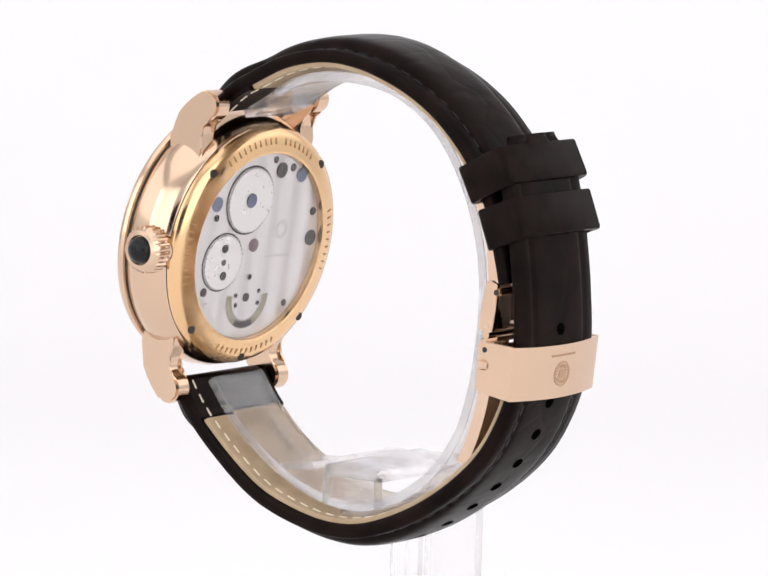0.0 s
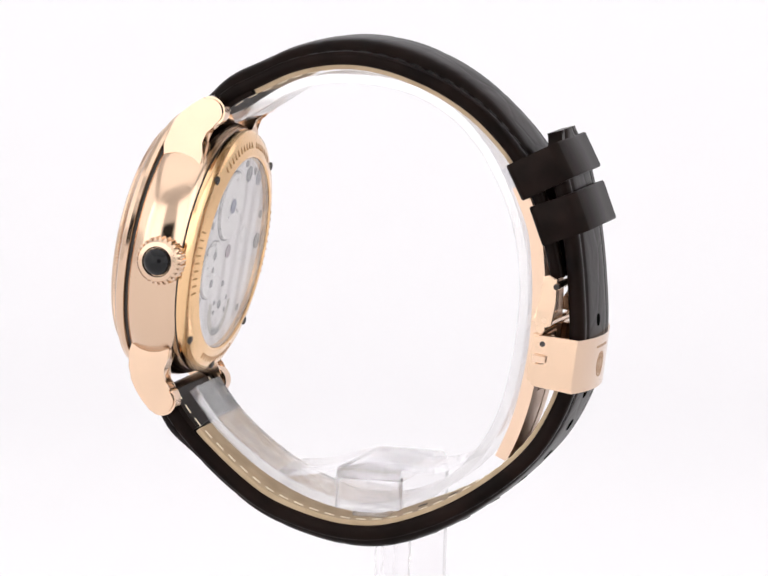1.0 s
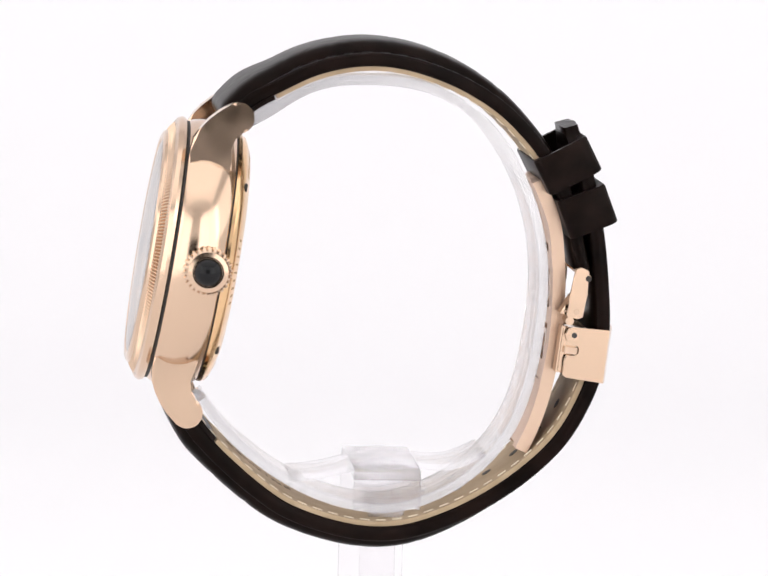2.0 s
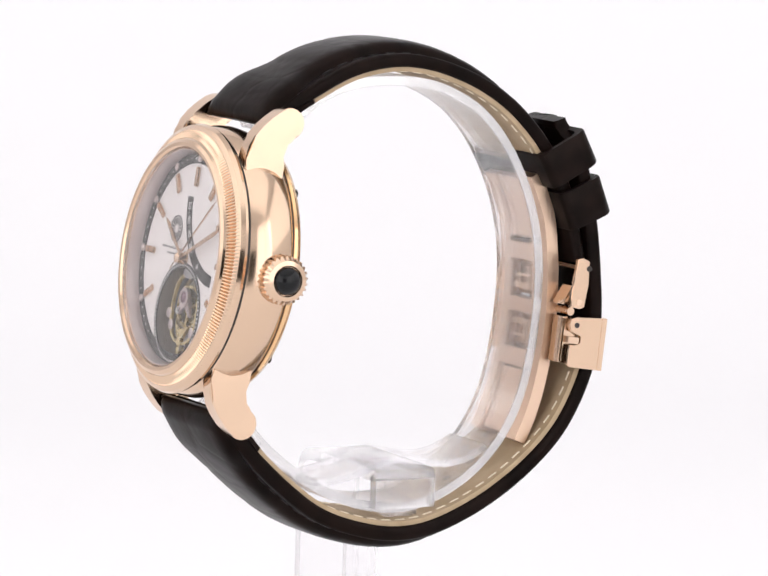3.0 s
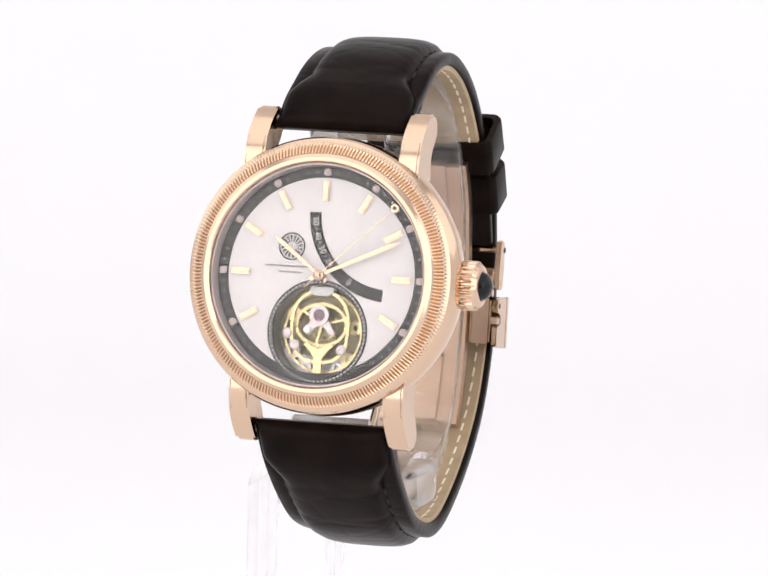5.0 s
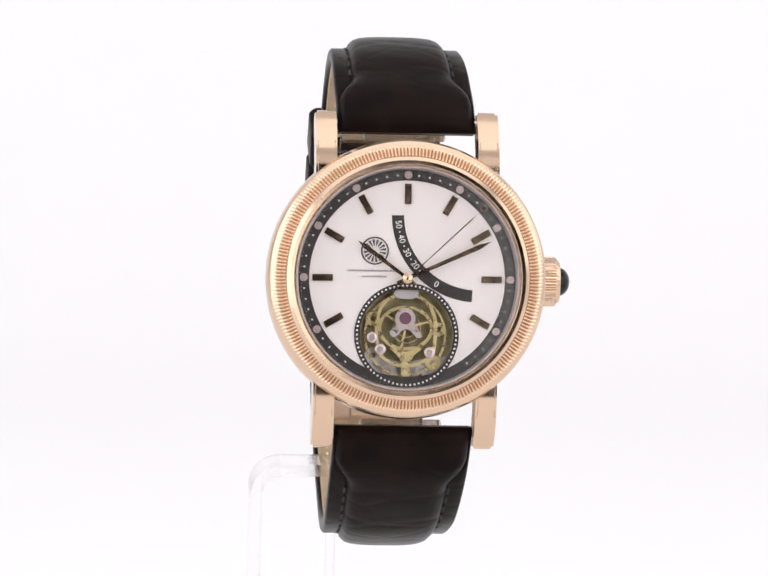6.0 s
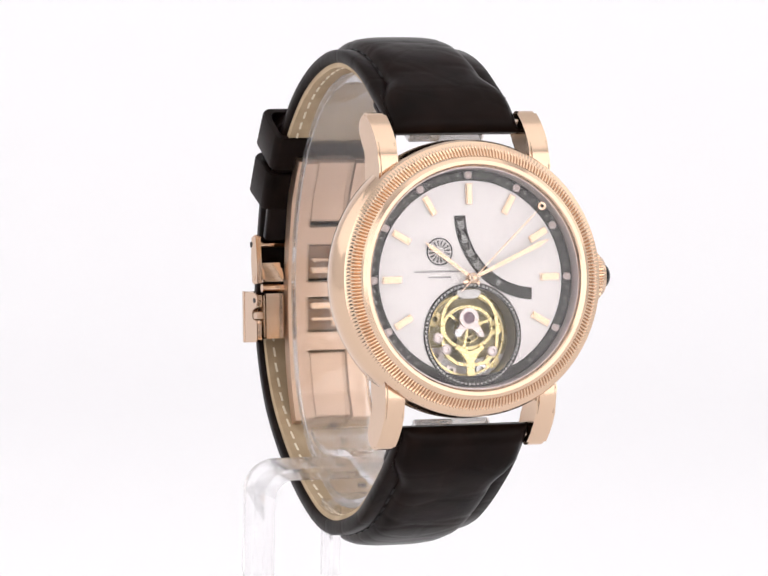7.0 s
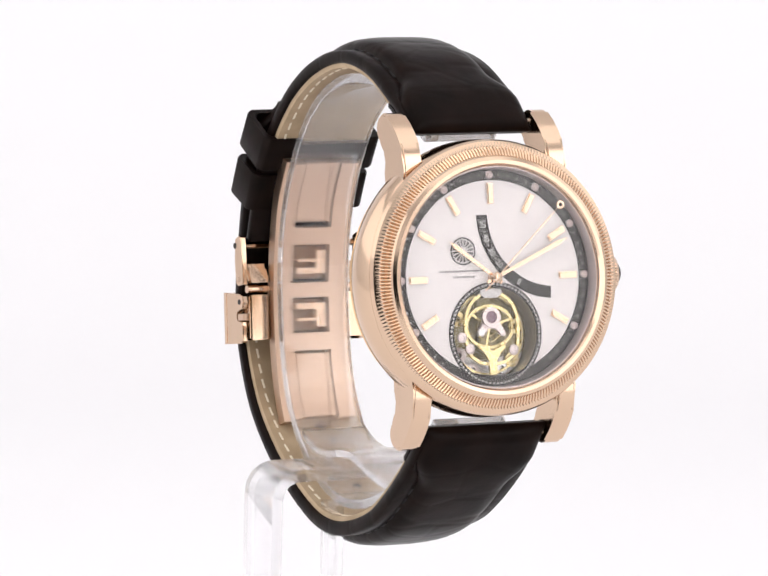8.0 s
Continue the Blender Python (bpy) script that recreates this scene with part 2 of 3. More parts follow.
def writing(name, text, size, mat, parent, m, label="", thick=0.02):
    cu = bpy.data.curves.new(name, "FONT")
    cu.body, cu.size, cu.align_x, cu.align_y, cu.extrude = text, size, "CENTER", "CENTER", thick
    tmp = new("tmp", cu)
    me = bpy.data.meshes.new_from_object(tmp.evaluated_get(bpy.context.evaluated_depsgraph_get()))
    bpy.data.objects.remove(tmp)
    me.transform(MM)
    me.materials.append(mat)
    ob = piece(name, me, parent, m)
    return tagged(ob, label)


# ---- the studio: white sweep and light tent ----
def sheet(name, rows, mat, label):
    """A bent sheet 12 mm thick through (y, z) rows in metres, across x."""
    bm = bmesh.new()
    half = 1.0
    grid = [[bm.verts.new((x * 1000, y * 1000, z * 1000)) for x in (-half, half)] for y, z in rows]
    for a, b in zip(grid, grid[1:]):
        bm.faces.new((a[0], a[1], b[1], b[0]))
    bmesh.ops.recalc_face_normals(bm, faces=bm.faces[:])
    bmesh.ops.solidify(bm, geom=bm.faces[:], thickness=12)
    return tagged(part(name, bm, mat, None, "", 60), label, "backdrop", kind="structure")


bend = [(0.55 + 0.35 * math.sin(radians(a)), FLOOR + 0.35 - 0.35 * math.cos(radians(a))) for a in range(0, 91, 9)]
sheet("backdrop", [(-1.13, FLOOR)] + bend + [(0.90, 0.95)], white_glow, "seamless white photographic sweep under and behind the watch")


def wall(name, x0, x1, y0, y1, z0, z1, mat, label):
    return tagged(part(name, box(x0 * 1000, x1 * 1000, y0 * 1000, y1 * 1000, z0 * 1000, z1 * 1000), mat), label, "wall", kind="structure")


# unseen tent cloth and dark room, added to shape the light and reflections
wall("wall_west", -1.02, -1.0, -1.15, 0.95, FLOOR - 0.02, 0.97, white_cloth, "white cloth side of a photographic light tent")
wall("wall_east", 1.0, 1.02, -1.15, 0.95, FLOOR - 0.02, 0.97, white_cloth, "white cloth side of a photographic light tent")
wall("ceiling", -1.02, 1.02, -1.15, 0.97, 0.97, 0.99, white_cloth, "white cloth top of a photographic light tent")
wall("wall_south_west", -1.0, -0.24, -1.15, -1.13, FLOOR, 0.97, white_cloth, "white cloth front of the light tent beside its opening")
wall("wall_south_east", 0.24, 1.0, -1.15, -1.13, FLOOR, 0.97, white_cloth, "white cloth front of the light tent beside its opening")
wall("wall_south_above", -0.24, 0.24, -1.15, -1.13, 0.4, 0.97, white_cloth, "white cloth front of the light tent above its opening")
wall("wall_dark_room", -1.2, 1.2, -1.9, -1.88, FLOOR - 0.2, 1.2, dark_cloth, "dark wall of the room before the tent")

# ---- the wristwatch ----
watch = tagged(new("wristwatch"), "rose gold tourbillon wristwatch on a dark alligator leather strap", "watch")

# case: middle, bezel, back
case = part("case", lathe([(17.4, -0.9), (20.4, -0.6), (21.0, -0.66), (21.45, -1.3), (21.9, -2.8), (22.0, -4.2), (21.7, -6.0), (21.0, -7.7), (20.5, -8.5),
                           (20.2, -8.75), (16.5, -8.75), (16.5, -8.0), (17.4, -2.0)], 128, True), gold, watch, "polished rose gold case middle")
N = 230


def flute(i, k, r, z):
    d = (0.0, 0.3, 1.0, 0.3)[k % 4] if i in (6, 7, 8) else 0.0
    return r - 0.2 * d, z - 0.3 * d


part("bezel", lathe([(17.45, -0.2), (21.0, -0.45), (21.55, -0.2), (21.75, 0.35), (21.45, 1.05), (20.7, 1.5), (20.45, 1.62), (19.9, 2.08), (19.35, 2.4), (19.15, 2.46), (18.95, 2.85), (18.4, 3.15), (17.85, 3.1),
                     (17.55, 2.8), (17.45, 2.1)], N * 4, True, None, flute), gold, watch, "polished rose gold bezel with a coin-edge ring", 32)
part("case_gap", annulus(0, 0, 17.6, 21.15, -0.82, -0.43, 96), groove, watch)
part("crystal", lathe([(0, 3.3), (8, 3.28), (14, 3.22), (16.6, 3.14), (17.2, 3.04), (17.5, 2.85), (17.5, 2.3), (14, 2.36), (8, 2.42), (0, 2.44)], 128), glass, watch, "domed clear sapphire crystal", 60).visible_shadow = False
part("rehaut", lathe([(17.44, 0.0), (17.44, 2.2), (17.3, 2.2), (17.05, 0.05)], 192, True), pale_rose, watch, "thin bright inner ring under the crystal")

back = part("case_back", lathe([(20.0, -8.75), (20.35, -9.0), (20.4, -9.5), (20.0, -10.2), (18.9, -10.75), (17.3, -11.2), (16.4, -11.45), (16.05, -11.3), (15.95, -10.6), (15.95, -9.0)], 128, True),
            gold_back, watch, "yellowish gold display back with an engraved ring")
part("back_gap", annulus(0, 0, 19.2, 20.28, -8.86, -8.7, 96), groove, watch)
part("back_glass", lathe([(0, -11.25), (15.95, -11.2), (15.95, -10.75), (0, -10.75)], 96), glass, watch, "clear back glass", 60).visible_shadow = False
screw = mesh_of("screw", lathe([(0, -0.14), (0.6, -0.14), (0.78, 0.0), (0.78, 0.9), (0, 0.9)], 20), groove)
for a in (44, 136, 224, 270, 316):
    piece("screw", screw, back, Matrix.Translation((19.0 * math.cos(radians(a)), 19.0 * math.sin(radians(a)), -10.72)))
# engraved words round the back, as plain bars
mark = mesh_of("engraved_bar", box(-0.13, 0.13, -0.55, 0.55, -0.03, 0.03), material("engraving", (0.46, 0.28, 0.13), 0.5, 0.8))
for base, count, gap in ((90, 18, 4.1), (270, 12, 4.1), (0, 9, 4.1), (180, 9, 4.1)):
    for k in range(count):
        if base == 90 and k == 10:
            continue
        a = radians(base + (k - (count - 1) / 2) * gap)
        m = Matrix.Translation((18.1 * math.cos(a), 18.1 * math.sin(a), -11.02)) @ Matrix.Rotation(a - math.pi / 2, 4, "Z") @ Matrix.Rotation(radians(21), 4, "X")
        piece("engraved_bar", mark, back, m)

# lugs: one outline, four places
LUG = [(14.2, -1.0), (17.5, -0.8), (19.8, -1.05), (21.6, -1.9), (23.2, -3.0), (24.7, -4.4), (25.7, -5.6)]
LUG += [(24.1 + 2.5 * math.cos(radians(a)), -7.6 + 2.5 * math.sin(radians(a))) for a in range(36, -160, -12)]
LUG += [(21.5, -7.9), (21.0, -7.35), (20.2, -7.1), (18.8, -7.2), (17.2, -7.6), (15.0, -8.0)]
for sx in (1, -1):
    for sy in (1, -1):
        part("lug", side_prism([(y * sy, z) for y, z in LUG], sx * 11.1, sx * 14.4, None, 0.4), gold, watch, "", 40)
for sy in (1, -1):
    part("spring_bar", side_prism([(sy * 24.6 + 0.7 * math.cos(k * 0.5236), -7.0 + 0.7 * math.sin(k * 0.5236)) for k in range(12)], -11.1, 11.1), steel, watch)

# crown with its black cabochon
def crown():
    teeth = 26

    def notch(i, k, r, z):
        return (r - 0.3, z) if i in (2, 3) and k % 4 in (0, 1) else (r, z)

    turn = Matrix.Translation((0, 0, -6.3)) @ Matrix.Rotation(radians(90), 4, "Y")
    bm = lathe([(0, 20.9), (2.6, 20.9), (3.95, 21.5), (3.9, 23.7), (3.35, 24.2), (3.2, 24.45), (2.5, 24.6), (2.3, 24.4), (0, 24.3)], teeth * 4, False, None, notch)
    bm.transform(turn)
    ob = part("crown", bm, gold, watch, "fluted rose gold crown with a black cabochon")
    bm = lathe([(2.25, 24.3)] + [(2.25 * math.cos(radians(a)), 24.4 + 1.75 * math.sin(radians(a))) for a in range(0, 91, 9)], 40)
    bm.transform(turn)
    part("cabochon", bm, onyx, ob, "glossy black cabochon")
    bm = lathe([(2.0, 19.5), (3.5, 19.5), (3.5, 21.0), (3.3, 21.1), (2.0, 21.1)], 48, True)
    bm.transform(turn)
    part("crown_seat", bm, gold, watch)


crown()

# ---- dial ----
TY = -8.85
# a disc with a round opening for the tourbillon
bm = bmesh.new()
segs, rings = 160, 10
sheets = []
for z in (0.0, -0.4):
    grid = []
    for k in range(segs):
        a = 2 * math.pi * k / segs
        dx, dy = math.sin(a), math.cos(a)
        reach = -TY * dy + math.sqrt((TY * dy) ** 2 - TY * TY + 17.1 ** 2)
        grid.append([bm.verts.new(((8.0 + (reach - 8.0) * i / rings) * dx, TY + (8.0 + (reach - 8.0) * i / rings) * dy, z)) for i in range(rings + 1)])
    sheets.append(grid)
for k in range(segs):
    j = (k + 1) % segs
    for i in range(rings):
        bm.faces.new((sheets[0][k][i], sheets[0][k][i + 1], sheets[0][j][i + 1], sheets[0][j][i]))
        bm.faces.new((sheets[1][k][i], sheets[1][j][i], sheets[1][j][i + 1], sheets[1][k][i + 1]))
    for i in (0, rings):
        bm.faces.new((sheets[0][k][i], sheets[0][j][i], sheets[1][j][i], sheets[1][k][i]))
dial = part("dial", bm, silver_dial, watch, "silvery white dial with applied rose gold batons", 0)
ring = part("minute_ring", annulus(0, 0, 15.35, 17.05, 0.02, 0.08, 128), ring_black, dial, "anthracite minute ring with pale dots")
bm = bmesh.new()
for k in range(60):
    if k % 5 and abs(k - 30) > 4:
        a = radians(6 * k)
        disc(16.2 * math.sin(a), 16.2 * math.cos(a), 0.16, 0.08, 0.12, 8, bm)
part("minute_dots", bm, white_print, ring)
stud = mesh_of("hour_stud", lathe([(0, 0.34), (0.25, 0.34), (0.33, 0.22), (0.5, 0.34), (0.62, 0.25), (0.62, 0.0), (0, 0.0)], 20), rose_steel)
baton = mesh_of("hour_baton", box(-0.52, 0.52, -1.6, 1.6, 0.0, 0.5, None, 0.16), gold, 25)
for h in range(12):
    a = radians(30 * h)
    if h not in (5, 6, 7):
        piece("hour_stud", stud, dial, Matrix.Translation((16.2 * math.sin(a), 16.2 * math.cos(a), 0.06)))
        piece("hour_baton", baton, dial, Matrix.Translation((13.25 * math.sin(a), 13.25 * math.cos(a), 0.0)) @ Matrix.Rotation(-a, 4, "Z"))

# power reserve arc with its numbers
AX, AY, AR = 11.1, 10.0, 12.65
scale = part("reserve_scale", annulus(AX, AY, AR - 0.95, AR + 0.95, 0.01, 0.07, 40, None, 180.5, 266.0), ring_black, dial, "curved anthracite power reserve scale")
for text, a in (("50", 187), ("40", 197.5), ("30", 208), ("20", 218.5), ("0", 239)):
    r = radians(a)
    writing("number", text, 1.35, white_print, scale, Matrix.Translation((AX + AR * math.cos(r), AY + AR * math.sin(r), 0.09)) @ Matrix.Rotation(r + math.pi / 2, 4, "Z"))
bm = bmesh.new()
for a in (192.3, 202.8, 213.3, 223.8):
    disc(AX + AR * math.cos(radians(a)), AY + AR * math.sin(radians(a)), 0.14, 0.07, 0.1, 8, bm)
part("reserve_dots", bm, pale_print, scale)

# emblem: a spoked wheel, and two lines of writing as bars
bm = annulus(-5.1, 4.3, 1.95, 2.2, 0.01, 0.06, 40)
for k in range(16):
    a = radians(22.5 * k + 8)
    c, s = math.cos(a), math.sin(a)
    r0, r1, w0, w1 = 0.75, 1.75, 0.05, 0.2
    prism([(-5.1 + r0 * c - w0 * s, 4.3 + r0 * s + w0 * c), (-5.1 + r0 * c + w0 * s, 4.3 + r0 * s - w0 * c), (-5.1 + r1 * c + w1 * s, 4.3 + r1 * s - w1 * c), (-5.1 + r1 * c - w1 * s, 4.3 + r1 * s + w1 * c)], 0.01, 0.06, bm)
part("emblem", bm, ink, dial, "printed wheel emblem")
rng = random.Random(4)
bm = bmesh.new()
for x0, x1, y, h in ((-9.4, -1.3, 1.2, 0.36), (-7.1, -3.2, 0.3, 0.34)):
    x = x0
    while x < x1:
        wd = rng.uniform(0.14, 0.34)
        box(x, x + wd, y - h / 2, y + h / 2 * rng.uniform(0.5, 1), 0.01, 0.05, bm)
        x += wd + 0.12
part("printed_bars", bm, material("mid_grey_ink", (0.22, 0.20, 0.20), 0.6), dial, "two lines of grey print")

# hands
def hand(name, angle, length, tail, wide, z, mat, label, tip=0.3):
    out = [(-wide * 0.5, -tail), (wide * 0.5, -tail), (wide * 0.62, length * 0.55), (wide * 0.75, length * 0.86), (0, length), (-wide * 0.75, length * 0.86), (-wide * 0.62, length * 0.55)]
    bm = prism(out, z, z + 0.22, None, 0.07)
    bm.transform(Matrix.Rotation(radians(-angle), 4, "Z"))
    return part(name, bm, mat, watch, label, 25)


hand("hour_hand", -53.4, 9.7, 1.4, 0.5, 0.75, gold, "slim rose gold hour hand")
hand("minute_hand", 65.6, 14.4, 1.8, 0.52, 1.1, gold, "slim rose gold minute hand")
sec = hand("second_hand", 46.7, 15.6, 3.0, 0.14, 1.45, gold, "hair-thin second hand with a ring tip")
a = radians(46.7)
part("ring_tip", annulus(16.2 * math.sin(a), 16.2 * math.cos(a), 0.32, 0.66, 1.42, 1.62, 24), gold, sec)
part("hub", lathe([(0, 2.0), (0.5, 1.95), (0.85, 1.7), (0.85, 0.0), (0, 0.0)], 28), gold, watch, "domed hand hub")

# tourbillon in its round aperture
def tourbillon():
    def moved(bm):
        bm.transform(Matrix.Translation((0, TY, 0)))
        return bm

    def line(path, w, z0, z1, bm=None):
        bm = bm or bmesh.new()
        for (xa, ya), (xb, yb) in zip(path, path[1:]):
            d = Vector((xb - xa, yb - ya)).normalized() * w / 2
            e = d * 0.35
            prism([(xa - d.y - e.x, ya + d.x - e.y), (xa + d.y - e.x, ya - d.x - e.y), (xb + d.y + e.x, yb - d.x + e.y), (xb - d.y + e.x, yb + d.x + e.y)], z0, z1, bm)
        return bm

    def arc(x, y, a, b, d0, d1, n=16):
        return [(x + a * math.cos(radians(d0 + (d1 - d0) * k / n)), y + b * math.sin(radians(d0 + (d1 - d0) * k / n))) for k in range(n + 1)]

    well = part("tourbillon_well", moved(lathe([(8.0, 0.05), (8.0, -4.4), (7.6, -4.4), (7.35, 0.0)], 96, True)), satin_steel, watch, "grey satin wall of the tourbillon aperture")
    part("well_floor", moved(disc(0, 0, 7.7, -4.6, -4.2, 64)), bronze, well, "brownish gilt plate under the cage")
    part("dotted_ring", moved(annulus(0, 0, 7.35, 8.2, 0.03, 0.14, 96)), ring_black, well, "dark ring with pale dots")
    bm = bmesh.new()
    for k in range(72):
        b = radians(5 * k)
        disc(7.78 * math.cos(b), 7.78 * math.sin(b), 0.17, 0.14, 0.18, 8, bm)
    part("ring_dots", moved(bm), white_print, well)
    part("lower_bridge", moved(prism([(-6.6, -3.2), (-3.0, -3.6), (0, -4.4), (3.0, -3.6), (6.6, -3.2), (5.2, -5.4), (2.4, -7.0), (-2.4, -7.0), (-5.2, -5.4)], -4.1, -3.6, None, 0.1)), satin_steel, well, "pale satin plate")
    cage = part("cage", moved(annulus(0, 0.0, 6.15, 6.5, -3.4, -2.9, 64)), brass, watch, "gilt tourbillon cage")
    for sx in (1, -1):
        part("cage_arm", moved(line([(sx * 1.9, 6.1), (sx * 3.0, 5.5), (sx * 3.9, 4.4), (sx * 4.45, 3.0), (sx * 4.65, 1.4), (sx * 4.6, -0.4), (sx * 4.4, -2.2)], 0.5, -1.5, -1.0)), brass, cage)
        part("cage_foot", moved(line([(sx * 4.4, -2.2), (sx * 3.6, -3.5), (sx * 2.3, -4.4), (sx * 1.0, -4.7), (0, -4.5)], 0.5, -1.6, -1.1)), brass, cage)
    fork = [(-0.4, -7.0), (0.4, -7.0), (0.75, -5.8), (0.5, -4.2), (1.3, -3.0), (2.5, -2.1), (2.0, -1.7), (0.9, -2.4), (0, -2.7), (-0.9, -2.4), (-2.0, -1.7), (-2.5, -2.1), (-1.3, -3.0), (-0.5, -4.2), (-0.75, -5.8)]
    part("cage_bridge", moved(prism(fork, -1.5, -1.0, None, 0.1)), brass, cage, "forked gilt bridge")
    wheel = part("balance_wheel", moved(line(arc(0, 1.15, 4.1, 3.25, 0, 360, 40), 0.5, -2.2, -1.75)), brass, cage, "gilt balance wheel")
    for b in (20, 140, 260):
        c, s = math.cos(radians(b)), math.sin(radians(b))
        part("spoke", moved(line([(0, 1.15), (3.9 * c, 1.15 + 3.1 * s)], 0.35, -2.1, -1.85)), brass, wheel)
    part("hairspring", moved(line([((0.7 + 0.055 * k) * math.cos(0.4 * k), 1.0 + (0.7 + 0.055 * k) * math.sin(0.4 * k)) for k in range(34)], 0.1, -2.5, -2.35)), brass, wheel)
    cock = part("cock", moved(prism([(-0.9, 3.2), (0.9, 3.2), (1.2, 1.9), (2.3, 0.5), (2.5, -0.3), (1.7, -0.4), (0.7, 0.9), (0, 1.1), (-0.7, 0.9), (-1.5, -0.2), (-2.3, -0.3), (-2.6, 0.5), (-1.9, 1.0), (-1.2, 1.9)], -1.5, -1.0, None, 0.12)), rose_steel, cage, "polished steel cock")
    part("screw", moved(disc(-2.0, 0.3, 0.6, -1.0, -0.75, 20, None, 0.08)), steel, cock)
    part("setting", moved(annulus(-0.15, 2.65, 0.95, 1.6, -1.2, -0.7, 36)), rose_steel, cage, "round steel jewel setting")
    part("jewel", moved(disc(-0.15, 2.65, 0.97, -1.1, -0.85, 24)), ruby, cage, "dark ruby jewel")
    small = mesh_of("cage_screw", lathe([(0, 0.22), (0.3, 0.22), (0.36, 0.3), (0.7, 0.3), (0.85, 0.2), (0.85, 0.0), (0, 0.0)], 18), rose_steel)
    for x, y in ((-4.0, -2.2), (3.75, -2.65), (-5.3, -0.4)):
        piece("cage_screw", small, cage, Matrix.Translation((x, TY + y, -1.2)))
    part("upper_bridge", moved(prism([(-1.9, 7.1), (1.9, 7.1), (2.0, 6.2), (1.1, 5.7), (-1.1, 5.7), (-2.0, 6.2)], -2.6, -0.9, None, 0.1)), satin_steel, well)
    for x, y, r, mat in ((-5.0, 2.6, 1.2, brass), (-5.0, -3.2, 1.3, rose_steel), (5.2, 1.0, 1.1, brass), (4.4, -4.2, 1.2, brass), (-2.6, -5.6, 1.0, rose_steel), (2.6, -5.5, 0.9, steel), (0.4, -1.0, 1.8, bronze)):
        part("pinion", moved(annulus(x, y, 0.45, r, -3.5, -3.1, 28)), mat, well)


tourbillon()

# ---- movement seen through the back ----
plate = part("movement_plate", disc(0, 0, 15.9, -10.2, -9.2, 96), striped, watch, "rhodium movement plate with straight stripes")


def gear(name, x, y, r, z, teeth, mat, label):
    def notch(i, k, rr, zz):
        return (rr - 0.28, zz) if i in (1, 2) and k % 4 in (0, 1) else (rr, zz)

    bm = lathe([(0, z - 0.3), (r, z - 0.3), (r, z + 0.05), (0, z + 0.05)], teeth * 4, False, None, notch)
    bm.transform(Matrix.Translation((x, y, 0)))
    return part(name, bm, mat, plate, label)


pale = rough_by_noise(material("pale_rhodium", (0.80, 0.79, 0.77), 0.3, 0.7), 0.25, 0.4, 700)
g = gear("ratchet_wheel", 3.0, 8.0, 5.6, -10.3, 44, pale, "pale toothed ratchet wheel")
# dark ring paints the shade round each wheel onto the plate
part("wheel_shadow_ring", annulus(3.0, 8.0, 5.6, 5.95, -10.22, -10.19, 48), dark_steel, g)
part("wheel_screw", disc(3.0, 8.0, 1.25, -10.8, -10.55, 28, None, 0.1), blue, g, "blued screw")
g = gear("crown_wheel", 7.9, -2.3, 4.75, -10.25, 38, pale, "pale toothed crown wheel")
part("wheel_shadow_ring", annulus(7.9, -2.3, 4.75, 5.05, -10.22, -10.19, 48), dark_steel, g)
for x, y, r in ((8.0, 0.1, 0.75), (7.9, -2.3, 0.5), (7.6, -4.6, 0.75)):
    part("wheel_screw", disc(x, y, r, -10.65, -10.45, 20), dark_steel, g)
for x, y, r, mat in ((0.4, 0.1, 1.15, ruby), (-14.2, 0.4, 1.35, dark_steel), (-4.2, 12.7, 1.35, dark_steel), (-9.6, 11.6, 1.3, blue), (-7.1, 13.0, 0.7, dark_steel), (-2.3, 14.6, 0.6, dark_steel),
                     (-13.9, 5.0, 0.7, dark_steel), (11.2, 7.8, 1.3, blue), (10.9, 5.4, 0.6, dark_steel), (0.3, -5.4, 0.5, dark_steel), (0.5, -8.9, 0.75, dark_steel), (-2.6, -8.0, 0.4, dark_steel),
                     (3.2, -8.4, 0.4, dark_steel), (-2.7, -10.1, 0.4, dark_steel), (2.9, -10.1, 0.4, dark_steel), (-9.6, -10.6, 0.6, dark_steel), (11.6, -7.2, 0.75, dark_steel), (10.8, -9.4, 0.5, steel)):
    part("jewel" if mat is ruby else "plate_screw", disc(x, y, r, -10.32, -10.1, 24), mat, plate)
cr = part("crescent_cutout", annulus(0.2, -9.0, 4.0, 5.3, -10.24, -10.18, 40, None, 175, 368), olive, plate, "dark crescent opening over the cage")
part("crescent_bridge", annulus(0.2, -9.0, 4.1, 5.2, -10.27, -10.2, 16, None, 245, 300), dark_steel, cr)
part("crescent_rim", annulus(0.2, -9.0, 3.8, 4.0, -10.3, -10.2, 40, None, 175, 368), satin_steel, cr)
part("emblem", annulus(-6.2, 2.4, 0.9, 1.7, -10.23, -10.19, 32), faint, plate, "faint engraved emblem")
part("engraved_line", box(-9.2, -3.0, -2.4, -1.9, -10.23, -10.19), faint, plate)

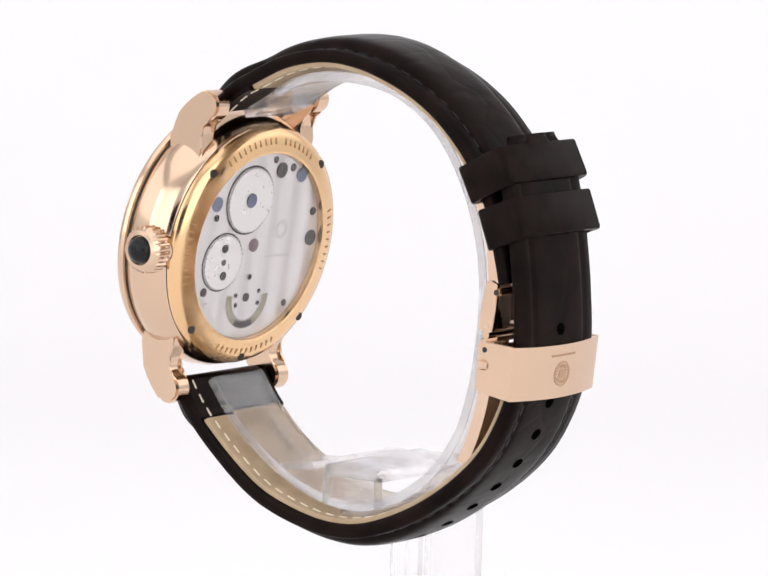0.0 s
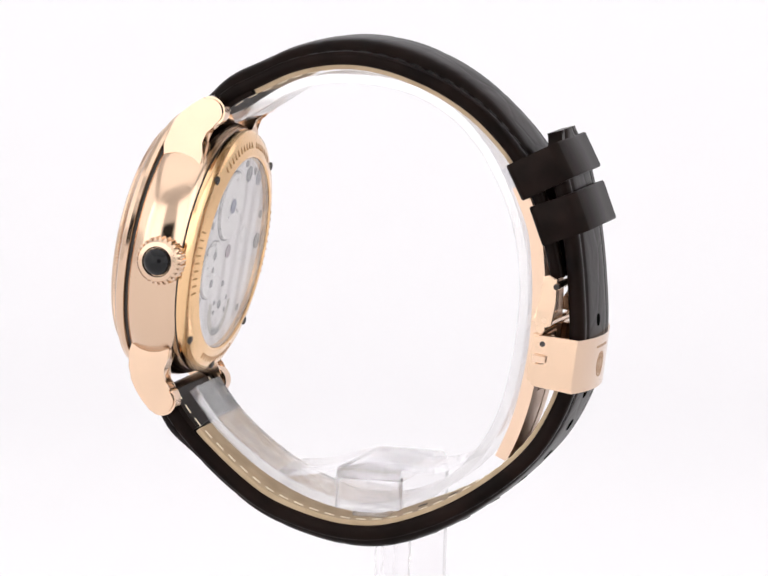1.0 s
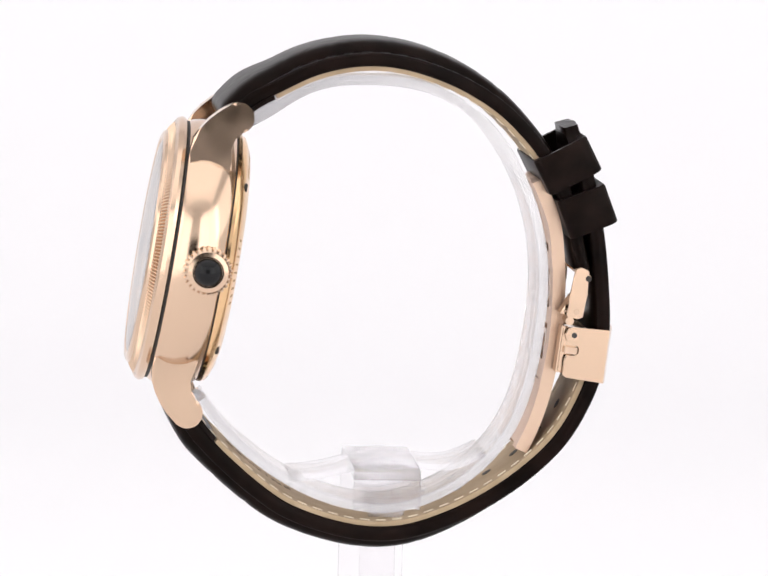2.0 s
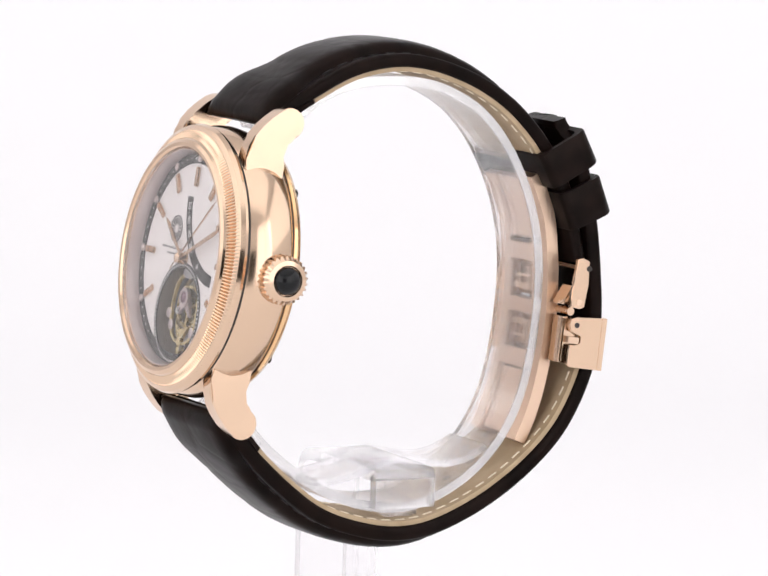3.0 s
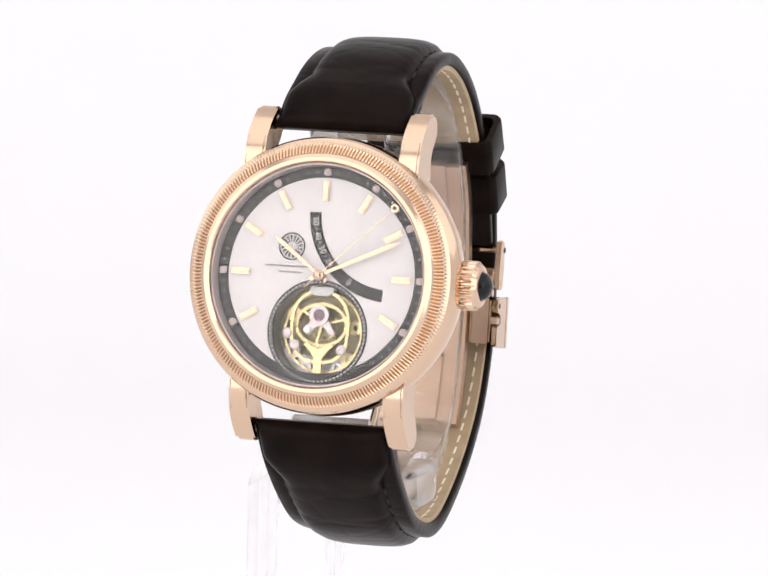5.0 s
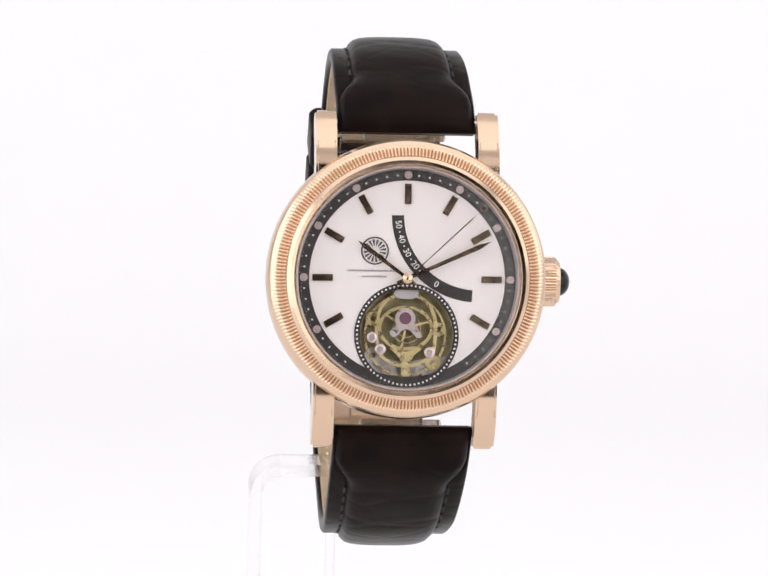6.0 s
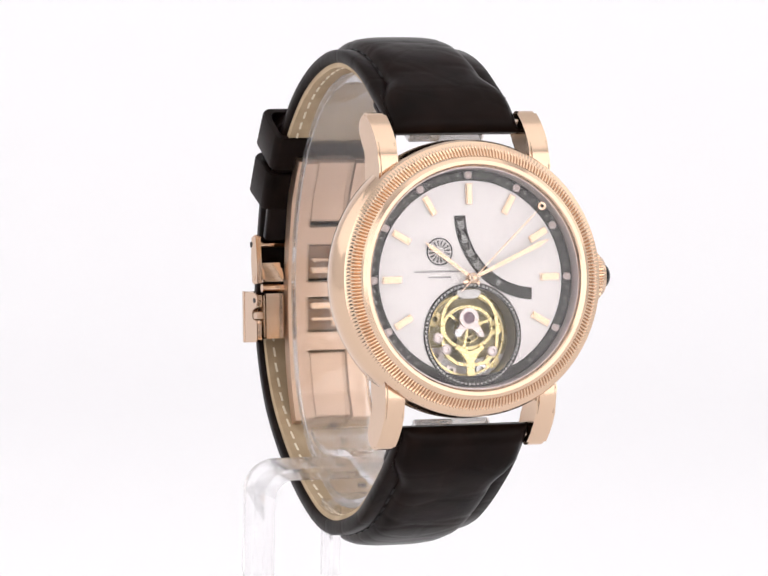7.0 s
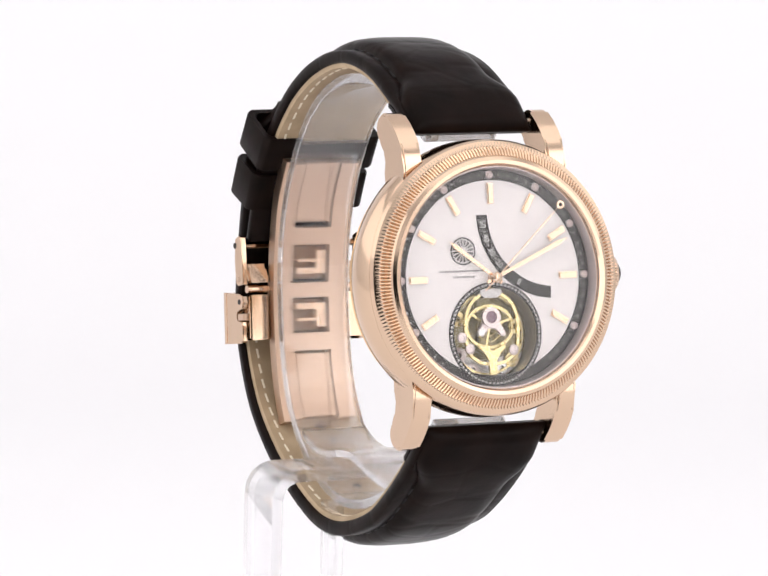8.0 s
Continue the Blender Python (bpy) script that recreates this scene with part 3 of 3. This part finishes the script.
# ---- strap ----
UP = [(22.2, -6.2), (23.4, -7.3), (26.5, -10.0), (29.3, -13.8), (32.4, -18.3), (34.5, -23.0), (35.7, -27.9), (35.9, -32.9), (35.3, -37.8), (34.0, -43.0), (31.8, -48.3),
      (29.0, -52.7), (25.3, -57.0), (19.8, -61.3), (13.3, -64.3), (8.2, -66.4)]
LOW = [(-22.2, -6.2), (-23.4, -7.3), (-26.8, -10.6), (-30.1, -14.8), (-34.1, -21.1), (-36.7, -26.6), (-38.1, -33.2), (-38.4, -39.7), (-37.2, -45.9), (-34.2, -52.0),
       (-30.1, -57.8), (-24.8, -63.3), (-19.1, -67.5), (-12.9, -70.0), (-6.6, -71.2), (-0.5, -71.0), (6.3, -69.6), (13.9, -67.5), (21.6, -64.7), (27.0, -62.2), (30.6, -60.6)]
up, low = spline(UP, 0.4), spline(LOW, 0.4)
CREASES = (12.5, 21.0, 28.5, 37.5, 47.0)


def crease(s, x):
    """Depth of the cross folds between the large scales of the hide."""
    return sum((0.07 + 0.03 * math.sin(3 * c)) * math.exp(-((s - c - 0.9 * math.sin(0.45 * x + c)) / 0.5) ** 2) for c in CREASES)


def strap_section(half, flange, dome, shoulder):
    """Padded section: thin stitched edges and a raised middle."""
    def at_s(s):
        w, t, d, f = half(s), flange, dome(s), shoulder(s)
        nose = math.sqrt(max(0.02, 1 - (1 - min(s, 2.2) / 2.2) ** 2))
        top = [(w, 0.35), (w, t - 0.35), (w - 0.3, t)]
        xs = [w - f + 0.5, w - f, w - f - 0.4, w - f - 1.0, w - f - 2.0, w - f - 3.4, (w - f) * 0.35, 0]
        hs = [t, t - 0.12, t + 0.42 * d, t + 0.7 * d, t + 0.87 * d, t + 0.95 * d, t + 0.99 * d, t + d]
        if f < 0.6:
            xs[0] = min(xs[0], w - 0.32)
        right = [(w - 0.35, 0.0)] + top
        pad = list(zip(xs, hs))
        pad += [(-x, h) for x, h in pad[-2::-1]]
        ring = right + [(x, h - crease(s, x)) if h > t else (x, h) for x, h in pad] + [(-x, h) for x, h in right[::-1]]
        return [(x, 1.6 + (h - 1.6) * nose) for x, h in ring]
    return at_s


def taper(a, b, l):
    return lambda s: a + (b - a) * step(s, 6, l)


LU, LL = up[3][-1], low[3][-1]
tip = lambda s: 1.0 - 0.45 * step(s, LL - 7, LL) ** 2
low_half = lambda s: taper(10.9, 9.4, 60)(s) * tip(s)
up_half = taper(10.9, 9.4, 60)
upper = part("upper_strap", band(up, strap_section(up_half, 2.1, lambda s: 2.0 * (0.7 + 0.3 * step(s, 0, 8)) - 1.4 * step(s, 32, 62), lambda s: 0.4 + 2.3 * step(s, 5.5, 12))),
             leather, watch, "padded dark brown alligator strap half", 50)
lower = part("lower_strap", band(low, strap_section(low_half, 2.4, lambda s: 2.0 * (0.7 + 0.3 * step(s, 0, 8)) - 1.7 * step(s, 40, 75), lambda s: 0.4 + 2.3 * step(s, 5.5, 12))),
             leather, watch, "padded dark brown alligator strap half with buckle holes", 50)


def lined(line, half, a, b, parent, name="lining"):
    sec = lambda s: [(half(s) - 0.75, -0.75), (half(s) - 0.6, 0.05), (-half(s) + 0.6, 0.05), (-half(s) + 0.75, -0.75)]
    return part(name, band(cut(line, a, b), sec), tan, parent, "tan calf lining", 50)


up_lining = lined(up, up_half, 9.0, 60.0, upper)
low_lining = lined(low, low_half, 9.0, 92.0, lower)
for line, half, a, strapped in ((up, up_half, 9.0, upper), (low, low_half, 9.0, lower)):
    sec = lambda s, half=half: [(half(s) - 0.2, -0.7), (half(s) - 0.05, 0.05), (-half(s) + 0.05, 0.05), (-half(s) + 0.2, -0.7)]
    part("lug_tab", band(cut(line, 1.4, a - 0.1), sec), leather_plain, strapped, "dark leather tab at the lugs", 50)
dash = mesh_of("stitch", box(-0.8, 0.8, -0.17, 0.17, -0.12, 0.12, None, 0.05), cream)
dark_dash = mesh_of("dark_stitch", box(-0.85, 0.85, -0.2, 0.2, -0.14, 0.14, None, 0.05), thread)
for line, half, parent, strapped, end in ((up, up_half, up_lining, upper, 58), (low, low_half, low_lining, lower, 90)):
    for sx in (1, -1):
        s = 2.6
        while s < end:
            x = sx * (half(s) - 2.1)
            piece("stitch", dash, parent if s > 9 else strapped, at(line, s, x, -0.78 if s > 9 else -0.73, 4 * sx))
            if s > 12:
                piece("dark_stitch", dark_dash, strapped, at(line, s + 0.4, sx * (half(s) - 2.55), 2.07 if strapped is upper else 2.37, 0))
            s += 2.75
# holes of the lower strap: dark discs paint their inner shade on lining and outside
eyelet = mesh_of("hole", disc(0, 0, 0.85, -0.05, 0.05, 18), groove)
outer = material("hole_dark", (0.001, 0.001, 0.001), 0.8, 0.0, 0.0)
eyelet_out = mesh_of("hole", disc(0, 0, 1.0, -0.06, 0.06, 18), outer)
for k in range(9):
    s = 50 + 5.6 * k
    piece("hole", eyelet_out, lower, at(low, s, 0, 2.43 + 2.0 - 1.7 * step(s, 40, 75)))
    if s < 90:
        piece("hole", eyelet, low_lining, at(low, s, 0, -0.77))
stamped = material("stamped_brown", (0.10, 0.065, 0.04), 0.6)
for k, letter in enumerate("GENUINE"):
    m = at(low, 13.4 + 2.05 * k, -2.6, -0.79)
    flat = Matrix((m.to_3x3() @ Vector((1, 0, 0)), m.to_3x3() @ Vector((0, -1, 0)), m.to_3x3() @ Vector((0, 0, -1)))).transposed().to_4x4()
    flat.translation = m.translation
    writing("stamp", letter, 2.9, stamped, low_lining, flat)

def keeper(name, cy, cz, ang, length, deep, half):
    """A leather loop round the two strap layers; ang: its lean in the (y, z) plane."""
    r, n = 1.3, 5
    pts = []
    for sx, sz in ((1, 1), (-1, 1), (-1, -1), (1, -1)):
        for k in range(n + 1):
            b = radians({(1, 1): 0, (-1, 1): 90, (-1, -1): 180, (1, -1): 270}[(sx, sz)] + 90 * k / n)
            pts.append((sx * (half - r) + r * math.cos(b), sz * (deep / 2 - r) + r * math.sin(b)))
    bm = bmesh.new()
    rows = []
    for x, z in pts:
        z -= 2.3 * (1 - (x / half) ** 2) if z < 0 else 0
        ix, iz = x * (half - 1.1) / half, z * (deep / 2 - 1.1) / (deep / 2)
        rows.append([bm.verts.new(v) for v in ((x, -length / 2 + 0.3, z), (x, length / 2 - 0.3, z), (x * 0.985, length / 2, z * 0.97), (ix, length / 2, iz), (ix, -length / 2, iz), (x * 0.985, -length / 2, z * 0.97))])
    for a, b in zip(rows, rows[1:] + rows[:1]):
        for i in range(6):
            bm.faces.new((a[i], a[(i + 1) % 6], b[(i + 1) % 6], b[i]))
    bm.transform(Matrix.Translation((0, cy, cz)) @ Matrix.Rotation(radians(ang), 4, "X"))
    return part(name, bm, leather_plain, watch, "dark leather keeper loop", 50)


keeper("keeper", 24.9, -61.4, 36, 6.2, 9.0, 10.9)
keeper("keeper", 18.1, -65.9, 30, 6.6, 7.8, 10.9)

# ---- folding clasp ----
PL = [(21.0, -57.0), (17.4, -59.3), (14.1, -61.0), (9.5, -62.3), (4.8, -63.3), (-3.2, -64.2), (-11.4, -64.1), (-17.4, -63.3), (-22.3, -62.0)]
pl = spline(PL, 0.5)


def by_y(y):
    q, d, nrm, s = pl
    return float(np.interp(-y, -q[:, 0], s))


# darker gold, with the recess shade of the slots put into its colour
shaded_slot = material("shaded_slot_gold", (0.33, 0.22, 0.155), 0.5, 1.0)
clasp = part("clasp_blade", band(pl, rect(3.4, 6.7, 0, 2.1)), gold_satin, watch, "curved rose gold clasp blade with cut-outs")
part("clasp_rail", band(pl, rect(-6.7, -3.4, 0, 2.1)), gold_satin, clasp)
for y0, y1 in ((10.4, 7.2), (1.4, -1.8), (-7.4, -10.6)):
    part("clasp_bridge", band(cut(pl, by_y(y0), by_y(y1)), rect(-3.4, 3.4, 0.0, 2.1)), gold_satin, clasp)
for y0, y1 in ((21.0, 10.75), (-10.95, -22.2)):
    part("clasp_panel", band(cut(pl, by_y(y0), by_y(y1)), rect(-3.1, 3.1, 0.35, 2.0)), gold_satin, clasp)
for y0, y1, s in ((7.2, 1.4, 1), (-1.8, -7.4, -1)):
    part("slot_floor", band(cut(pl, by_y(y0), by_y(y1)), rect(-3.4, 3.4, 1.7, 2.05)), shaded_slot, clasp)
    ym = (y0 + y1) / 2
    u = part("hinge_bracket", band(cut(pl, by_y(ym + 2.3), by_y(ym - 2.3)), rect(1.1, 2.85, 0.25, 1.8)), gold, clasp)
    part("hinge_arm", band(cut(pl, by_y(ym - s * 1.55 + 0.8), by_y(ym - s * 1.55 - 0.8)), rect(-2.6, 1.1, 0.25, 1.8)), gold, u)
    part("hinge_pin", band(cut(pl, by_y(ym + s * 0.5 + 0.55), by_y(ym + s * 0.5 - 0.55)), rect(-2.3, 1.1, 0.5, 1.5)), gold, u)

# buckle cover with cheeks, and the lever above it
COVER = [(-0.2, -73.), (-0.3, -72.1), (-8.6, -72.5), (-8.9, -73.4)]
bm = bmesh.new()
rows = []
for k in range(25):
    x = -11.6 + 23.2 * k / 24
    b = 1.7 * (1 - (x / 11.6) ** 2)
    rows.append([bm.verts.new((x, y, z - b)) for y, z in COVER])
for a, b in zip(rows, rows[1:]):
    for i in range(4):
        bm.faces.new((a[i], a[(i + 1) % 4], b[(i + 1) % 4], b[i]))
bm.faces.new(rows[0])
bm.faces.new(rows[-1])
buckle = part("buckle_cover", bm, gold, watch, "polished rose gold buckle cover with an engraved wheel")
CHEEK = [(-0.2, -72.9), (-0.6, -67.2), (-1.0, -66.2), (-1.9, -65.9), (-3.0, -66.4), (-3.3, -67.6), (-3.6, -68.6), (-4.7, -68.7), (-5.2, -68.2), (-5.3, -66.6), (-6.0, -66.4), (-8.5, -66.6), (-8.9, -67.2), (-8.9, -73.2)]
for sx in (1, -1):
    c = part("buckle_cheek", side_prism(CHEEK, sx * 10.6, sx * 11.55, None, 0.12), gold, buckle)
    part("pivot", side_prism([(-1.9 + 0.45 * math.cos(k * 0.5236), -67.4 + 0.45 * math.sin(k * 0.5236)) for k in range(12)], sx * 11.5, sx * 11.62), dark_steel, c)
    part("push_button", side_prism([(-3.9, -66.2), (-5.0, -66.2), (-5.0, -68.3), (-3.9, -68.3)], sx * 10.3, sx * 11.5, None, 0.1), gold_satin, c)
    part("cheek_tab", side_prism([(-0.8, -65.3), (-8.4, -65.6), (-8.4, -68.5), (-0.8, -68.2)], sx * 6.9, sx * 10.5, None, 0.3), gold, buckle)
    LEVER = [(8.9, -65.7), (9.2, -66.6), (8.8, -67.9), (5.0, -68.3), (1.2, -68.2), (0.8, -67.4), (1.0, -65.6), (3.4, -65.4), (5.2, -65.6)]
    lv = part("lever_cheek", side_prism(LEVER, sx * 10.7, sx * 11.6, None, 0.12), gold, watch, "rose gold lever side")
    for y, z in ((7.6, -68.), (1.9, -67.)):
        part("lever_hole" if y > 5 else "pivot", side_prism([(y + 0.5 * math.cos(k * 0.5236), z + 0.5 * math.sin(k * 0.5236)) for k in range(12)], sx * 11.55, sx * 11.66), groove if y > 5 else gold_satin, lv)
    part("lever_foot", side_prism([(1.2, -64.6), (4.4, -66.), (3.2, -66.6), (1.2, -67.3)], sx * 6.9, sx * 10.8, None, 0.4), gold, lv)
part("hinge_bar", side_prism([(0.2 + 0.7 * math.cos(k * 0.5236), -66.4 + 0.7 * math.sin(k * 0.5236)) for k in range(12)], -10.5, 10.5), gold, buckle)
part("pin_bar", side_prism([(7.6 + 0.6 * math.cos(k * 0.5236), -68. + 0.6 * math.sin(k * 0.5236)) for k in range(12)], -10.8, 10.8), gold, watch)
bm = annulus(0, 0, 1.75, 2.1, 0, 0.08, 32)
for k in range(18):
    b = radians(20 * k)
    c, s = math.cos(b), math.sin(b)
    prism([(1.0 * c - 0.05 * s, 1.0 * s + 0.05 * c), (1.0 * c + 0.05 * s, 1.0 * s - 0.05 * c), (1.6 * c + 0.16 * s, 1.6 * s - 0.16 * c), (1.6 * c - 0.16 * s, 1.6 * s + 0.16 * c)], 0, 0.08, bm)
disc(0, 0, 0.85, 0, 0.08, 20, bm)
for k in range(14):
    box(-3.2 + 0.46 * k, -2.86 + 0.46 * k, 2.9, 3.25, 0, 0.09, bm)
bm.transform(Matrix.Translation((0, -5.0, -74.98)))
for v in bm.verts:
    v.co.z += 0.046 * (v.co.y + 5) + 1.7 * (v.co.x / 11.6) ** 2
part("engraved_wheel", bm, material("dull_gold_engraving", (0.50, 0.34, 0.22), 0.5, 0.8), buckle, "engraved wheel emblem")

# ---- clear cuff inside the strap, and the acrylic stand ----
CUFF = [(22.3, -9.2), (24.4, -12.2), (29.2, -17.7), (31.6, -22.7), (32.8, -28.6), (33.2, -33.5), (32.7, -38.9), (29.9, -46.1), (24.2, -52.6), (15.7, -58.1), (5.7, -61.3),
        (-6.4, -62.2), (-16.0, -61.3), (-23.0, -58.6), (-28.6, -54.3), (-32.6, -49.0), (-34.9, -43.8), (-35.5, -38.4), (-35.0, -33.0), (-33.5, -27.4), (-31.0, -21.7),
        (-27.2, -15.5), (-22.3, -10.2)]
BRIDGE = [(-23.6, -57.0), (-26.2, -53.1), (-27.2, -48.7), (-27.0, -44.0), (-27.6, -39.6), (-29.8, -35.1), (-31.6, -30.6), (-32.6, -26.6)]
cuff = tagged(new("display_cuff"), "clear plastic cuff holding the watch strap open on its stand", "cuff")
cuff_line = spline(CUFF, 0.8)
part("ring", band(cuff_line, rect(-6.2, 6.2, -0.4, 1.2)), cuff_acrylic, cuff, "clear bent ring with polished edges", 60).visible_shadow = False
# strips added along the edges, with extra mirroring for their bright glint
for x0, x1 in ((6.22, 6.45), (-6.45, -6.22)):
    part("rim", band(cuff_line, rect(x0, x1, -0.3, 1.1)), bright_edge, cuff, "bright polished edge", 60).visible_shadow = False
part("bridge", band(spline(BRIDGE, 0.8), rect(-5.9, 5.9, 0.0, 1.1)), acrylic, cuff, "wavy clear bridge across the bottom of the ring", 60).visible_shadow = False

stand = tagged(new("display_stand"), "bent clear acrylic strip stand carrying the cuff", "stand")
SIDE = Vector((TO3.x, TO3.y, 0)).normalized()
FOOTING = Matrix.Translation(DIAL) @ Matrix((SIDE, Vector((0, 0, 1)), SIDE.cross(Vector((0, 0, 1))))).transposed().to_4x4()


def strip(name, path, wide, thick, z0, slope, label):
    """A bent strip through (x, y) points, level across its width; the middle moves by slope with height."""
    pts = [np.array(p, float) for p in path]
    rows = []
    bm = bmesh.new()
    for i, p in enumerate(pts):
        a = pts[max(0, i - 1)]
        b = pts[min(len(pts) - 1, i + 1)]
        d = (b - a) / np.hypot(*(b - a))
        n = np.array((-d[1], d[0]))
        if 0 < i < len(pts) - 1:
            e = (pts[i] - a) / np.hypot(*(pts[i] - a))
            n = n / max(0.5, abs(n @ np.array((-e[1], e[0]))))
        row = []
        for k, h in ((0, 0), (thick, 0), (thick, 1), (0, 1)):
            x, y = p - n * k
            zc = z0 + slope * (y + 30)
            row.append(bm.verts.new((x, y, zc + (h - 0.5) * wide)))
        rows.append(row)
    for a, b in zip(rows, rows[1:]):
        for i in range(4):
            bm.faces.new((a[i], a[(i + 1) % 4], b[(i + 1) % 4], b[i]))
    bm.faces.new(rows[0])
    bm.faces.new(rows[-1])
    bmesh.ops.recalc_face_normals(bm, faces=bm.faces[:])
    for f in bm.faces:
        f.material_index = 1 if abs(f.normal.z) > 0.8 or len(f.verts) == 4 and f.calc_area() < wide * thick * 1.1 else 0
    ob = part(name, bm, acrylic, stand, label, 40)
    ob.visible_shadow = False
    ob.data.materials.append(acrylic_edge)
    return ob


FOOT = -121.1
R = 5.0
curve = [(-22.3 + R - R * math.cos(radians(a)), -35.0 - R + R * math.sin(radians(a))) for a in range(0, 91, 9)]
strip("outer_strip", [(-22.3, FOOT)] + curve + [(5.6, -35.0), (6.4, -35.3), (6.9, -36.1), (6.9, -41.4)], 10.8, 1.9, -37.2, 0.0, "")
strip("inner_strip", [(-9.5, FOOT), (-9.5, -41.6), (5.3, -41.6)], 5.8, 1.4, -37.2, 0.0, "")


# the closed strap, and the cuff with it, leaned to fit the camera's view
LEAN = Matrix.Translation((0, 0, -0.008)) @ Matrix.Rotation(radians(1.7), 4, "Y") @ Matrix.Translation((0, 0, 0.008))
for ob in watch.children:
    if ob.name.split(".")[0] in ("upper_strap", "lower_strap", "keeper", "clasp_blade", "buckle_cover", "lever_cheek", "pin_bar"):
        ob.matrix_basis = LEAN


# ---- what moves: all stands on the turntable ----
def motions():
    for thing, rest in ((watch, SEAT), (cuff, SEAT @ LEAN), (stand, FOOTING)):
        walk(thing, [(t, Matrix.Rotation(radians(a), 4, "Z") @ rest) for t, a in TURN])


motions()
